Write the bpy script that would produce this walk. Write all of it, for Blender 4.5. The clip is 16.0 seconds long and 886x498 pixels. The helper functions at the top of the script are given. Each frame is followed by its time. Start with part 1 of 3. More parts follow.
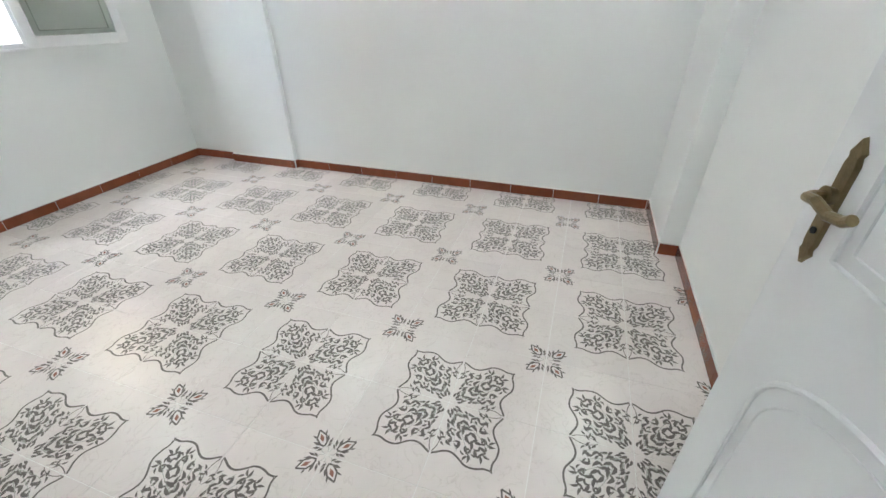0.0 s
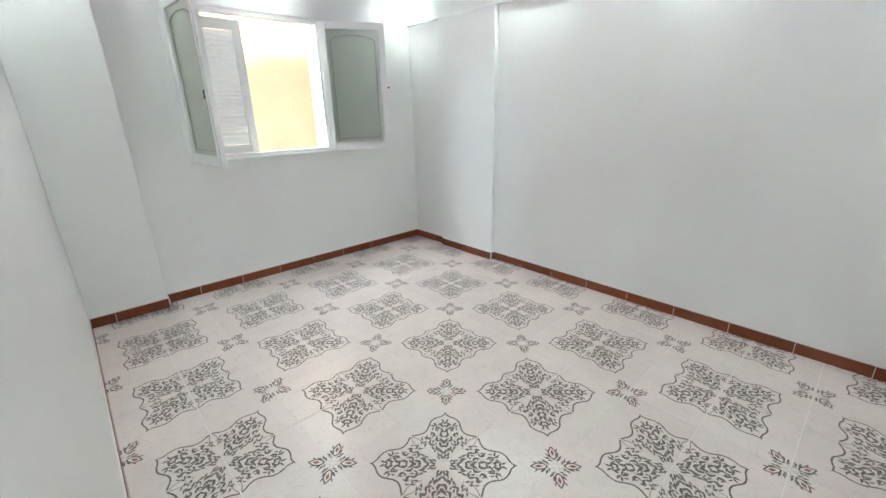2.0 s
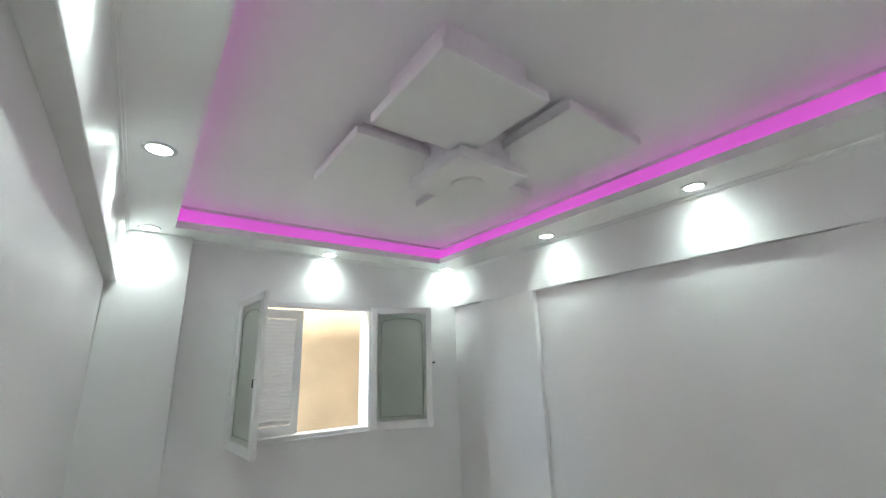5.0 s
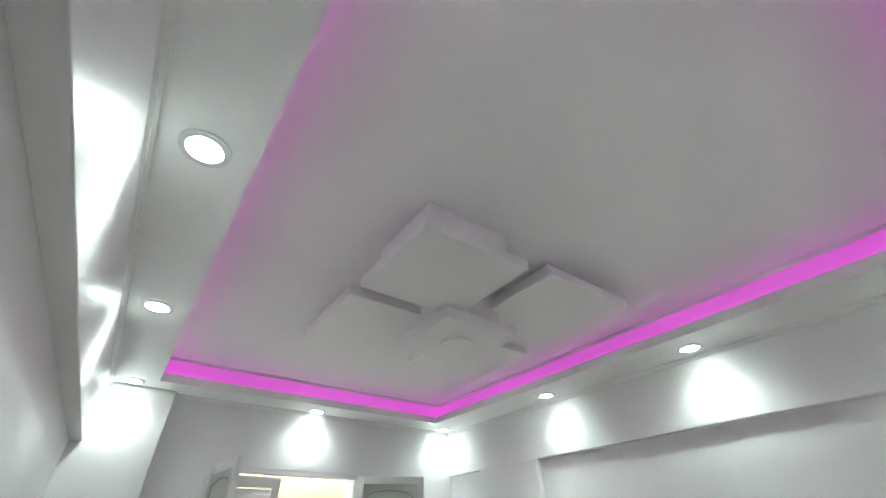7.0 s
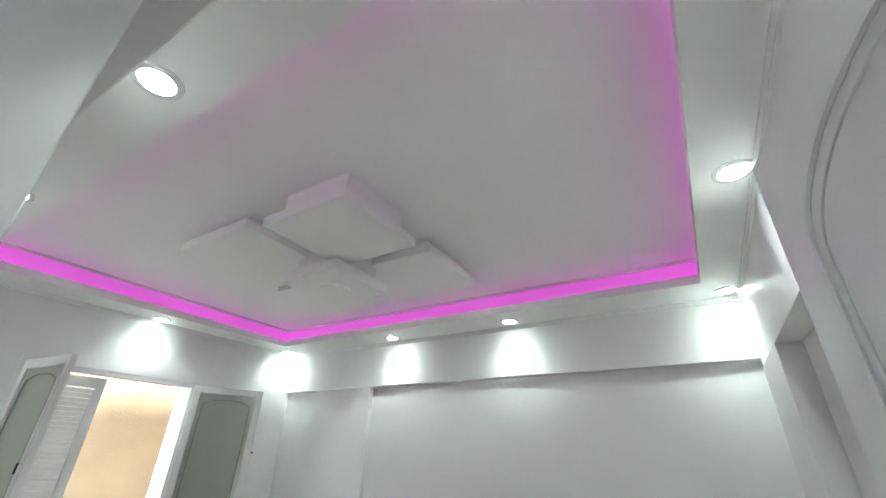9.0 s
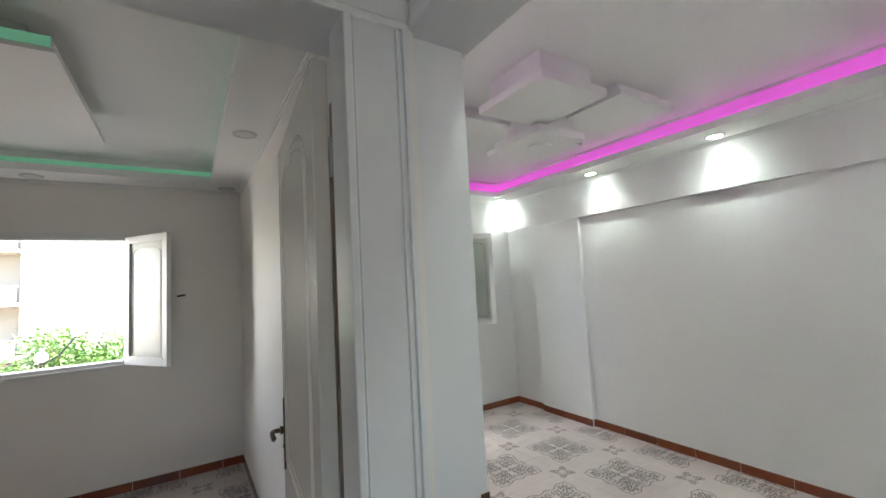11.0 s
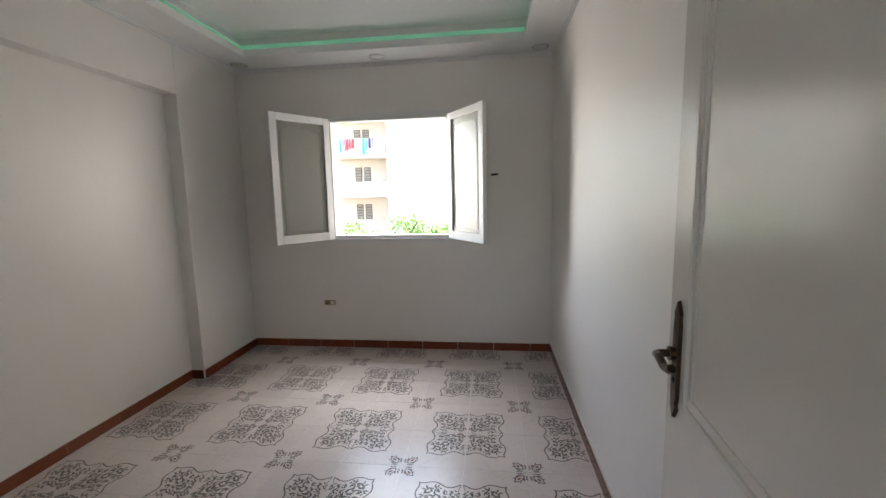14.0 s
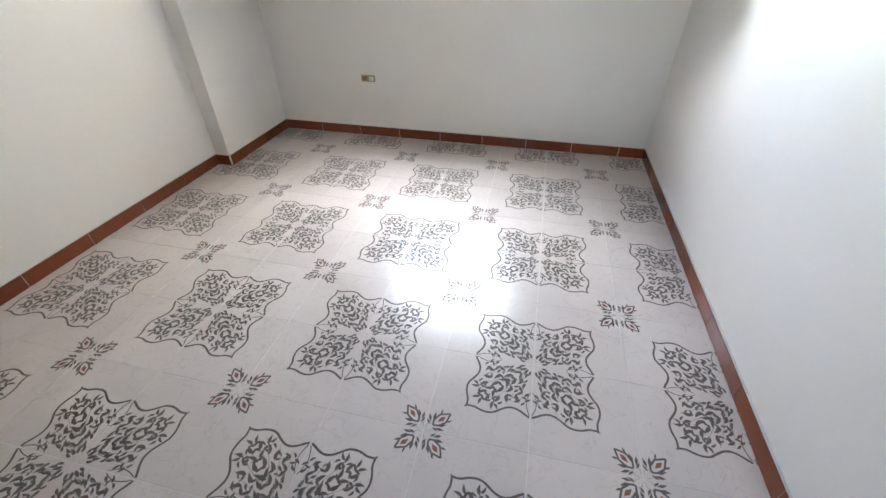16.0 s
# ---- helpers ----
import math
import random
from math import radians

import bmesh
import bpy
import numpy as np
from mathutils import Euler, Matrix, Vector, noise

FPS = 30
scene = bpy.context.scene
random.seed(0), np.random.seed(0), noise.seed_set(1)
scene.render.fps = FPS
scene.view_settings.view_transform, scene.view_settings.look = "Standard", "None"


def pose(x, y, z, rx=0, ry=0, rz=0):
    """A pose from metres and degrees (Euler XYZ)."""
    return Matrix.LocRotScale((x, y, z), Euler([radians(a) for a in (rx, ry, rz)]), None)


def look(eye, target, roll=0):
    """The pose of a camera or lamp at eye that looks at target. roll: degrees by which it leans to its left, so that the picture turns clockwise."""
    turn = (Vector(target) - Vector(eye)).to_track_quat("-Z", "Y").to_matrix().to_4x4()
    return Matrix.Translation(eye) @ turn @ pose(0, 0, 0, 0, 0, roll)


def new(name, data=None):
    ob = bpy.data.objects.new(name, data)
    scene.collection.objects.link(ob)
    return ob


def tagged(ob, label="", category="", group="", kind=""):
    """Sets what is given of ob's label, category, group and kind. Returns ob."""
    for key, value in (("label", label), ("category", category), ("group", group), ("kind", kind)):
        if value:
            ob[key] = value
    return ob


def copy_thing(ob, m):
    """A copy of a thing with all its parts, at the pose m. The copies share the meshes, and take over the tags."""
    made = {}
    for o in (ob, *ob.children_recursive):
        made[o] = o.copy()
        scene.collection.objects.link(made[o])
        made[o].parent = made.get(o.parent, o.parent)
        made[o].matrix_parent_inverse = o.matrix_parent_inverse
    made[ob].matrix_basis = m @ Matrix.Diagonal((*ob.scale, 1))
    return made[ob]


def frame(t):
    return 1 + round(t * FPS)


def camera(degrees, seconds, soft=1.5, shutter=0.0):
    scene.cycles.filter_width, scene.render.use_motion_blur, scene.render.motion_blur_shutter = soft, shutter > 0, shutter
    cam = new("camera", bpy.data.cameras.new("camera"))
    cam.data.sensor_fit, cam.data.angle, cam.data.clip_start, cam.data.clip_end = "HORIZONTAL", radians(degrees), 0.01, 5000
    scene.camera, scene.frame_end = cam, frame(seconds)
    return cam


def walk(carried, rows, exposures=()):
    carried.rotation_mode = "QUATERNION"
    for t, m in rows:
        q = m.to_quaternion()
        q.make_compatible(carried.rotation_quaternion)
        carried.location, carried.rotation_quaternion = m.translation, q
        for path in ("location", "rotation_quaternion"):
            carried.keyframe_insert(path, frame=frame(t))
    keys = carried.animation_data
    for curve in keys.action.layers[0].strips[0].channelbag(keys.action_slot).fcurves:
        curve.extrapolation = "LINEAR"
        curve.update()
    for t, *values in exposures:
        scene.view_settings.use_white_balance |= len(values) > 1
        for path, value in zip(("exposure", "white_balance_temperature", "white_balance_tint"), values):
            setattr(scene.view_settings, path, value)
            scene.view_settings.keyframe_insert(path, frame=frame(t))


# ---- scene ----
cam = camera(95.0, 16.0)
PATH = [
    (0, (-0.977, -0.983, 1.331), (0.634, -0.433, 0.282), -0.6),
    (0.5, (-0.906, -0.973, 1.328), (0.508, -0.031, 0.272), -0.6),
    (1, (-0.876, -0.968, 1.342), (0.367, 0.235, 0.339), -0.7),
    (1.5, (-0.869, -0.977, 1.374), (0.359, 0.354, 0.525), -0.7),
    (2, (-0.879, -0.99, 1.416), (0.398, 0.406, 0.766), -1.2),
    (2.5, (-0.901, -1.013, 1.468), (0.401, 0.463, 1.114), -1.7),
    (3, (-0.94, -1.016, 1.507), (0.377, 0.489, 1.494), -1.8),
    (3.2, (-0.957, -1.019, 1.537), (0.358, 0.482, 1.666), -1.5),
    (5.3, (-0.71, -0.936, 1.63), (0.373, 0.635, 2.23), -1.5),
    (5.5, (-0.694, -0.939, 1.627), (0.331, 0.647, 2.286), -1.4),
    (6, (-0.655, -0.981, 1.657), (0.294, 0.535, 2.552), -1.1),
    (6.5, (-0.66, -1.033, 1.682), (0.257, 0.385, 2.754), -1.3),
    (7, (-0.691, -1.036, 1.687), (0.258, 0.277, 2.86), -0.8),
    (7.5, (-0.77, -1.016, 1.706), (0.394, -0.025, 2.995), -0.4),
    (8, (-0.842, -1.046, 1.703), (0.453, -0.256, 3.007), 0.4),
    (8.2, (-0.876, -1.092, 1.698), (0.49, -0.36, 2.962), 0.6),
    (10.5, (-1.495, -1.28, 1.581), (-0.219, 0.253, 1.726), -3.6),
    (11, (-1.599, -1.459, 1.61), (-0.533, 0.226, 1.768), -3.1),
    (11.5, (-1.662, -1.543, 1.593), (-0.951, 0.316, 1.787), -3.6),
    (12, (-1.699, -1.447, 1.571), (-1.233, 0.487, 1.774), -2.8),
    (12.5, (-1.667, -1.171, 1.568), (-1.361, 0.798, 1.74), -1.4),
    (13, (-1.724, -1.031, 1.572), (-1.543, 0.961, 1.596), -1.4),
    (13.5, (-1.677, -0.829, 1.504), (-1.745, 1.167, 1.403), -0.6),
    (14, (-1.69, -0.658, 1.428), (-1.92, 1.312, 1.17), -1.2),
    (14.5, (-1.804, -0.493, 1.413), (-2.06, 1.438, 0.96), -1.4),
    (15, (-1.881, -0.373, 1.366), (-2.161, 1.481, 0.67), -1.8),
    (15.5, (-1.935, -0.183, 1.299), (-2.308, 1.494, 0.276), -2.1),
    (16, (-1.949, -0.019, 1.253), (-2.307, 1.537, 0.049), -0.1),
]
LEVELS = (
    (0.0, 4.4, 6450, 8), (1.0, 4.45, 6450, 8), (2.0, 4.25, 6500, 9), (2.5, 4.0, 6500, 8), (3.2, 3.6, 6500, 8), (5.3, 3.55, 6500, 8), (8.2, 3.6, 6500, 7),
    (10.5, 3.75, 6700, 8), (11.0, 3.65, 6800, 10), (11.5, 3.6, 6800, 10), (12.0, 3.75, 6800, 12), (12.5, 3.95, 6800, 14), (13.0, 3.95, 6900, 14), (13.5, 3.85, 6900, 13), (14.5, 3.7, 6650, 10), (15.0, 3.75, 6550, 8), (15.5, 4.4, 6450, 8), (16.0, 4.95, 6400, 8),
)
walk(cam, [(t, look(eye, target, roll)) for t, eye, target, roll in PATH], LEVELS)

# ---- world, sun ----
world = bpy.data.worlds.new("world")
scene.world = world
world.use_nodes = True
wn = world.node_tree.nodes
sky = wn.new("ShaderNodeTexSky")
sky.sky_type = "NISHITA"
sky.sun_disc = False
sky.sun_elevation = radians(40)
sky.sun_rotation = radians(102)
world.node_tree.links.new(sky.outputs["Color"], wn["Background"].inputs["Color"])
wn["Background"].inputs["Strength"].default_value = 0.15
sun = new("sun", bpy.data.lights.new("sun", "SUN"))
sun.data.energy = 4.5
sun.data.angle = radians(0.5)
sun.data.color = (1.0, 0.95, 0.88)
sun.matrix_world = look((38.0, -8.0, 32.5), (0, 0, 0)).copy()

# area lamps out of view, added to boost daylight from hall opening and windows
for name, m, sx, sy, watts in (
    ("hall_fill", look((-2.2, -4.12, 1.6), (-2.2, 0, 1.5)), 0.6, 0.8, 0.3),
    ("side_fill", look((-1.2, 4.15, 1.6), (-3.0, 1.6, 1.5)), 1.4, 1.4, 2.6),
    ("west_fill", look((-4.15, 4.15, 1.6), (-2.0, 1.4, 0.8)), 1.0, 1.5, 8.0),
    ("shaft_fill", look((0.5, 3.35, 2.95), (0.5, 1.2, 0.4)), 1.1, 0.6, 8.0),
    ("high_fill", look((-2.55, 5.4, 5.2), (-2.6, 1.2, 0.2)), 4.0, 2.6, 60.0),
):
    light = new(name, bpy.data.lights.new(name, "AREA"))
    light.data.shape, light.data.size, light.data.size_y, light.data.energy = "RECTANGLE", sx, sy, watts
    light.data.color = (0.80, 0.90, 1.0) if name in ("hall_fill", "shaft_fill") else (0.93, 0.97, 1.0) if name == "high_fill" else (1.0, 0.98, 0.95)
    light.matrix_world = m

SPOT_POWER = 3.4
BEAM_POWER = 1.3
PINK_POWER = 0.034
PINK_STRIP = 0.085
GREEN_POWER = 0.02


# ---- materials ----
def material(name, color, rough=0.5, metal=0.0, vary=0.04, scale=6.0, bump=0.05, fine=180.0, random_by=0.0, coat=0.0):
    m = bpy.data.materials.new(name)
    m.use_nodes = True
    n, l = m.node_tree.nodes, m.node_tree.links
    p = n["Principled BSDF"]
    p.inputs["Roughness"].default_value = rough
    p.inputs["Metallic"].default_value = metal
    p.inputs["Coat Weight"].default_value = coat
    geo = n.new("ShaderNodeNewGeometry")
    big, small = n.new("ShaderNodeTexNoise"), n.new("ShaderNodeTexNoise")
    big.inputs["Scale"].default_value, small.inputs["Scale"].default_value = scale, fine
    big.inputs["Detail"].default_value = 5
    for t in (big, small):
        l.new(geo.outputs["Position"], t.inputs["Vector"])
    mix = n.new("ShaderNodeMixRGB")
    mix.inputs["Color1"].default_value = (*[c * (1 - vary) for c in color], 1)
    mix.inputs["Color2"].default_value = (*[min(1, c * (1 + vary)) for c in color], 1)
    l.new(big.outputs["Fac"], mix.inputs["Fac"])
    out = mix.outputs["Color"]
    if random_by:
        info = n.new("ShaderNodeObjectInfo")
        hsv, mp = n.new("ShaderNodeHueSaturation"), n.new("ShaderNodeMapRange")
        mp.inputs["To Min"].default_value, mp.inputs["To Max"].default_value = 1 - random_by, 1 + random_by
        l.new(info.outputs["Random"], mp.inputs["Value"])
        l.new(mp.outputs["Result"], hsv.inputs["Value"])
        l.new(out, hsv.inputs["Color"])
        out = hsv.outputs["Color"]
    l.new(out, p.inputs["Base Color"])
    if bump:
        b = n.new("ShaderNodeBump")
        b.inputs["Strength"].default_value, b.inputs["Distance"].default_value = bump, 0.004
        add = n.new("ShaderNodeMath")
        add.operation = "ADD"
        l.new(big.outputs["Fac"], add.inputs[0])
        l.new(small.outputs["Fac"], add.inputs[1])
        l.new(add.outputs[0], b.inputs["Height"])
        l.new(b.outputs["Normal"], p.inputs["Normal"])
    return m


def glowing(name, color, strength):
    m = bpy.data.materials.new(name)
    m.use_nodes = True
    p = m.node_tree.nodes["Principled BSDF"]
    p.inputs["Base Color"].default_value = (*color, 1)
    p.inputs["Emission Color"].default_value = (*color, 1)
    p.inputs["Emission Strength"].default_value = strength
    return m


def tile_material():
    """Glazed cream tile with faint marbled clouds and thin veins."""
    m = material("tile_glaze", (0.63, 0.555, 0.525), 0.25, vary=0.07, scale=7, bump=0.02, fine=60, random_by=0.03)
    n, l = m.node_tree.nodes, m.node_tree.links
    p = n["Principled BSDF"]
    geo = n.new("ShaderNodeNewGeometry")
    vein = n.new("ShaderNodeTexNoise")
    vein.inputs["Scale"].default_value, vein.inputs["Detail"].default_value, vein.inputs["Distortion"].default_value = 11, 6, 1.2
    l.new(geo.outputs["Position"], vein.inputs["Vector"])
    ramp = n.new("ShaderNodeValToRGB")
    e = ramp.color_ramp.elements
    e[0].position, e[0].color = 0.485, (0, 0, 0, 1)
    e[1].position, e[1].color = 0.515, (0, 0, 0, 1)
    mid = ramp.color_ramp.elements.new(0.5)
    mid.color = (0.35, 0.35, 0.35, 1)
    l.new(vein.outputs["Fac"], ramp.inputs["Fac"])
    mix = n.new("ShaderNodeMixRGB")
    l.new(ramp.outputs["Color"], mix.inputs["Fac"])
    l.new(p.inputs["Base Color"].links[0].from_socket, mix.inputs["Color1"])
    mix.inputs["Color2"].default_value = (0.44, 0.37, 0.33, 1)
    l.new(mix.outputs["Color"], p.inputs["Base Color"])
    return m


def glass_material(name, color, rough, weight):
    m = bpy.data.materials.new(name)
    m.use_nodes = True
    p = m.node_tree.nodes["Principled BSDF"]
    p.inputs["Base Color"].default_value = (*color, 1)
    p.inputs["Roughness"].default_value = rough
    p.inputs["Transmission Weight"].default_value = weight
    return m


PAINT = material("white_wall_paint", (0.80, 0.80, 0.79), 0.42, vary=0.025, scale=2.5, bump=0.10, fine=70)
PAINT_B = material("warm_white_wall_paint", (0.84, 0.81, 0.775), 0.40, vary=0.025, scale=2.5, bump=0.10, fine=70)
GYPSUM = material("white_gypsum_paint", (0.86, 0.86, 0.85), 0.55, vary=0.02, scale=3, bump=0.05, fine=60)
LACQUER = material("white_door_lacquer", (0.78, 0.79, 0.80), 0.30, vary=0.03, scale=5, bump=0.06, fine=40)
LACQUER_WARM = material("cream_door_lacquer", (0.76, 0.73, 0.69), 0.22, vary=0.03, scale=4, bump=0.04, fine=30)
SASH = material("white_window_paint", (0.80, 0.80, 0.79), 0.35, vary=0.03, scale=9, bump=0.05, fine=60)
TILE = tile_material()
INK = material("dark_tile_print", (0.118, 0.096, 0.086), 0.35, vary=0.5, scale=28, bump=0.0)
INK_RED = material("russet_tile_print", (0.26, 0.125, 0.095), 0.16, vary=0.3, scale=30, bump=0.0)
INK_PALE = material("sage_tile_print", (0.36, 0.35, 0.31), 0.16, vary=0.2, scale=20, bump=0.0)
for ink in (INK, INK_RED, INK_PALE):
    ink.node_tree.nodes["Principled BSDF"].inputs["Specular IOR Level"].default_value = 0.3
GROUT = material("white_grout", (0.66, 0.63, 0.60), 0.8, vary=0.1, scale=20, bump=0.2)
SKIRT = material("brown_glazed_skirting", (0.20, 0.055, 0.025), 0.16, vary=0.2, scale=14, bump=0.03, random_by=0.12)
BRASS = material("aged_brass", (0.26, 0.20, 0.11), 0.32, 1.0, vary=0.35, scale=60, bump=0.15, fine=300)
BRASS_DARK = material("dark_bronze", (0.10, 0.07, 0.045), 0.3, 1.0, vary=0.4, scale=60, bump=0.15, fine=300)
STEEL = material("painted_hinge_steel", (0.55, 0.56, 0.57), 0.35, 0.6, vary=0.1, scale=50)
BLACK = material("black_iron", (0.02, 0.02, 0.02), 0.4, 0.6, vary=0.2, scale=60)
GLASS_A = glass_material("frosted_grey_green_glass", (0.60, 0.64, 0.58), 0.35, 0.75)
GLASS_B = glass_material("frosted_olive_glass", (0.40, 0.40, 0.35), 0.4, 0.5)
BEAD = glass_material("etched_glass_border", (0.36, 0.40, 0.34), 0.4, 0.4)
CHROME = material("white_spot_ring", (0.75, 0.75, 0.76), 0.25, 0.0, vary=0.02, scale=40)
LAMP = glowing("spot_lens", (0.86, 1.0, 0.98), SPOT_POWER)
LAMP_OFF = material("unlit_spot_lens", (0.70, 0.69, 0.64), 0.3, vary=0.03, scale=40)
# PINK and GREEN put the glow of lit cove faces into emission
PINK = glowing("magenta_face_glow", (0.85, 0.17, 0.80), PINK_POWER)
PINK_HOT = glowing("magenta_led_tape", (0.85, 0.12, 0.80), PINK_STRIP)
GREEN = glowing("green_face_glow", (0.24, 0.66, 0.44), GREEN_POWER)
OUTLET = material("brass_outlet_plate", (0.42, 0.33, 0.18), 0.35, 0.6, vary=0.1, scale=50)
STUCCO = material("yellow_stucco", (0.48, 0.375, 0.245), 0.9, vary=0.3, scale=1.3, bump=0.6, fine=40)
FACADE = material("pale_facade_plaster", (0.42, 0.385, 0.34), 0.9, vary=0.06, scale=0.6, bump=0.2, fine=12)
FACADE_DARK = material("brown_window_wood", (0.08, 0.065, 0.05), 0.6, vary=0.2, scale=8)
FACADE_PANE = material("pale_window_bars", (0.16, 0.15, 0.13), 0.6, vary=0.1, scale=8)
LEAF = material("green_leaf", (0.075, 0.16, 0.035), 0.5, vary=0.5, scale=3, bump=0.0)
BARK = material("bark", (0.12, 0.085, 0.06), 0.9, vary=0.3, scale=12, bump=0.4)
RAW_WOOD = material("bare_brown_wood", (0.28, 0.19, 0.14), 0.8, vary=0.25, scale=14, bump=0.3)
DUST = material("dusty_ground", (0.30, 0.26, 0.21), 0.95, vary=0.2, scale=0.7, bump=0.4, fine=6)
GLOBE = material("white_globe_plastic", (0.80, 0.80, 0.78), 0.3, vary=0.02, scale=9)
CLOTHS = [material(n, c, 0.9, vary=0.1, scale=9) for n, c in (("red_cloth", (0.5, 0.04, 0.05)), ("teal_cloth", (0.06, 0.32, 0.36)), ("blue_cloth", (0.10, 0.22, 0.5)), ("white_cloth", (0.7, 0.7, 0.7)), ("dark_cloth", (0.05, 0.05, 0.07)))]


# ---- mesh helpers ----
def box(bm, x0, x1, y0, y1, z0, z1, bevel=0.0, index=0):
    vs = [bm.verts.new((x, y, z)) for z in (z0, z1) for y in (y0, y1) for x in (x0, x1)]
    fs = [bm.faces.new([vs[i] for i in q]) for q in ((0, 2, 3, 1), (4, 5, 7, 6), (0, 1, 5, 4), (2, 6, 7, 3), (0, 4, 6, 2), (1, 3, 7, 5))]
    for f in fs:
        f.material_index = index
    if bevel:
        es = list({e for f in fs for e in f.edges})
        bmesh.ops.bevel(bm, geom=es, offset=bevel, segments=2, affect="EDGES", profile=0.5)
    return bm


def boxes(*rows, bevel=0.0):
    bm = bmesh.new()
    for r in rows:
        box(bm, *r, bevel=bevel)
    return bm


def cyl(bm, m, r0, r1, depth, seg=24):
    bmesh.ops.create_cone(bm, cap_ends=True, segments=seg, radius1=r0, radius2=r1, depth=depth, matrix=m)
    return bm


def tube(bm, pts, r, seg=8):
    """A round bar along a line of points."""
    pts = [Vector(p) for p in pts]
    rings = []
    for i, p in enumerate(pts):
        d = (pts[min(i + 1, len(pts) - 1)] - pts[max(i - 1, 0)]).normalized()
        a = d.cross(Vector((0.31, 0.53, 0.79))).normalized()
        b = d.cross(a)
        rings.append([bm.verts.new(p + r * (math.cos(t) * a + math.sin(t) * b)) for t in (2 * math.pi * k / seg for k in range(seg))])
    for q, w in zip(rings, rings[1:]):
        for k in range(seg):
            bm.faces.new((q[k], q[(k + 1) % seg], w[(k + 1) % seg], w[k]))
    bm.faces.new(rings[0][::-1])
    bm.faces.new(rings[-1])
    return bm


def mesh_of(name, bm, *mats):
    bmesh.ops.recalc_face_normals(bm, faces=bm.faces)
    me = bpy.data.meshes.new(name)
    bm.to_mesh(me)
    bm.free()
    for m in mats:
        me.materials.append(m)
    return me


def part(name, bm, mat, parent=None, label=""):
    ob = new(name, mesh_of(name, bm, mat))
    if parent is not None:
        ob.parent = parent
    if label:
        ob["label"] = label
    return ob


def empty(name, m, label, category, group="", kind=""):
    ob = new(name)
    ob.matrix_basis = m
    return tagged(ob, label, category, group, kind)


def structure(name, bm, mat, label, category):
    return tagged(part(name, bm, mat), label, category, "", "structure")


# ---- large structure: room with the magenta cove ----
TOP = 2.95
structure("wall_window_a", boxes((-1.145, -0.13, 2.66, 2.9, 0, TOP), (1.04, 2.35, 2.66, 2.9, 0, TOP), (-0.13, 1.04, 2.66, 2.9, 0, 1.07), (-0.13, 1.04, 2.66, 2.9, 2.17, TOP)), PAINT, "smooth white painted wall around a casement window", "wall")
structure("wall_pier_a", boxes((-0.999, -0.52, 2.575, 2.661, 0, TOP), bevel=0.004), PAINT, "shallow white painted pier beside the window", "wall")
structure("wall_right_a", boxes((2.058, 2.35, -1.85, 2.659, 0, TOP)), PAINT, "long white painted wall set back under a beam", "wall")
structure("wall_niche_a", boxes((2.053, 2.0595, 2.178, 2.661, 0, 2.222)), PAINT, "shallow white niche between corner and pier", "wall")
structure("wall_column_a", boxes((2.015, 2.077, 1.475, 2.18, 0, 2.221), bevel=0.004), PAINT, "white painted column under the beam", "wall")
structure("beam_right_a", boxes((2.014, 2.078, -1.652, 2.662, 2.22, TOP), bevel=0.004), PAINT, "white painted downstand beam along the wall", "beam")
structure("wall_back_a", boxes((-1.0, 2.15, -1.85, -1.65, 0, TOP)), PAINT, "white painted wall opposite the window", "wall")
structure("wall_column_back_a", boxes((1.42, 2.076, -1.651, -1.54, 0, 2.176), bevel=0.004), PAINT, "white painted corner column", "wall")
structure("beam_back_a", boxes((-0.999, 2.016, -1.652, -1.539, 2.175, TOP), bevel=0.004), PAINT, "white painted beam over the wall opposite the window", "beam")
structure("wall_partition", boxes((-1.145, -1.0, -0.63, 2.659, 0, TOP), (-1.145, -1.0, -1.85, -1.55, 0, TOP), (-1.145, -1.0, -1.55, -0.63, 2.23, TOP)), PAINT, "white painted partition wall with a doorway", "wall")
structure("beam_left_a", boxes((-1.001, -0.932, -1.538, 2.574, 2.237, TOP), bevel=0.004), PAINT, "white painted beam above the doorway wall", "beam")
structure("floor_bed_a", boxes((-1.0, 2.15, -1.65, 2.66, -0.25, -0.0016)), GROUT, "white grout bed between the floor tiles", "floor")

# ---- large structure: room with the green cove ----
structure("wall_window_b", boxes((-4.37, -3.15, 2.99, 3.24, 0, TOP), (-2.03, -1.147, 2.99, 3.24, 0, TOP), (-3.15, -2.03, 2.99, 3.24, 0, 1.05), (-3.15, -2.03, 2.99, 3.24, 2.145, TOP)), PAINT_B, "warm white painted wall around an open window", "wall")
structure("wall_right_b", boxes((-1.144, -0.95, 2.901, 3.24, 0, TOP)), PAINT_B, "warm white painted corner wall", "wall")
structure("wall_face_b", boxes((-1.149, -1.1449, -0.50, 2.989, 0, TOP)), PAINT_B, "long warm white painted wall beside the open door", "wall")
structure("wall_left_b", boxes((-4.37, -4.105, -0.50, 2.99, 0, TOP)), PAINT_B, "warm white painted wall under a beam", "wall")
structure("wall_column_b", boxes((-4.106, -3.995, 2.235, 2.991, 0, TOP), bevel=0.004), PAINT_B, "warm white painted corner column", "wall")
structure("beam_left_b", boxes((-4.107, -3.996, -0.50, 2.236, 2.22, TOP), bevel=0.004), PAINT_B, "warm white painted beam along the wall", "beam")
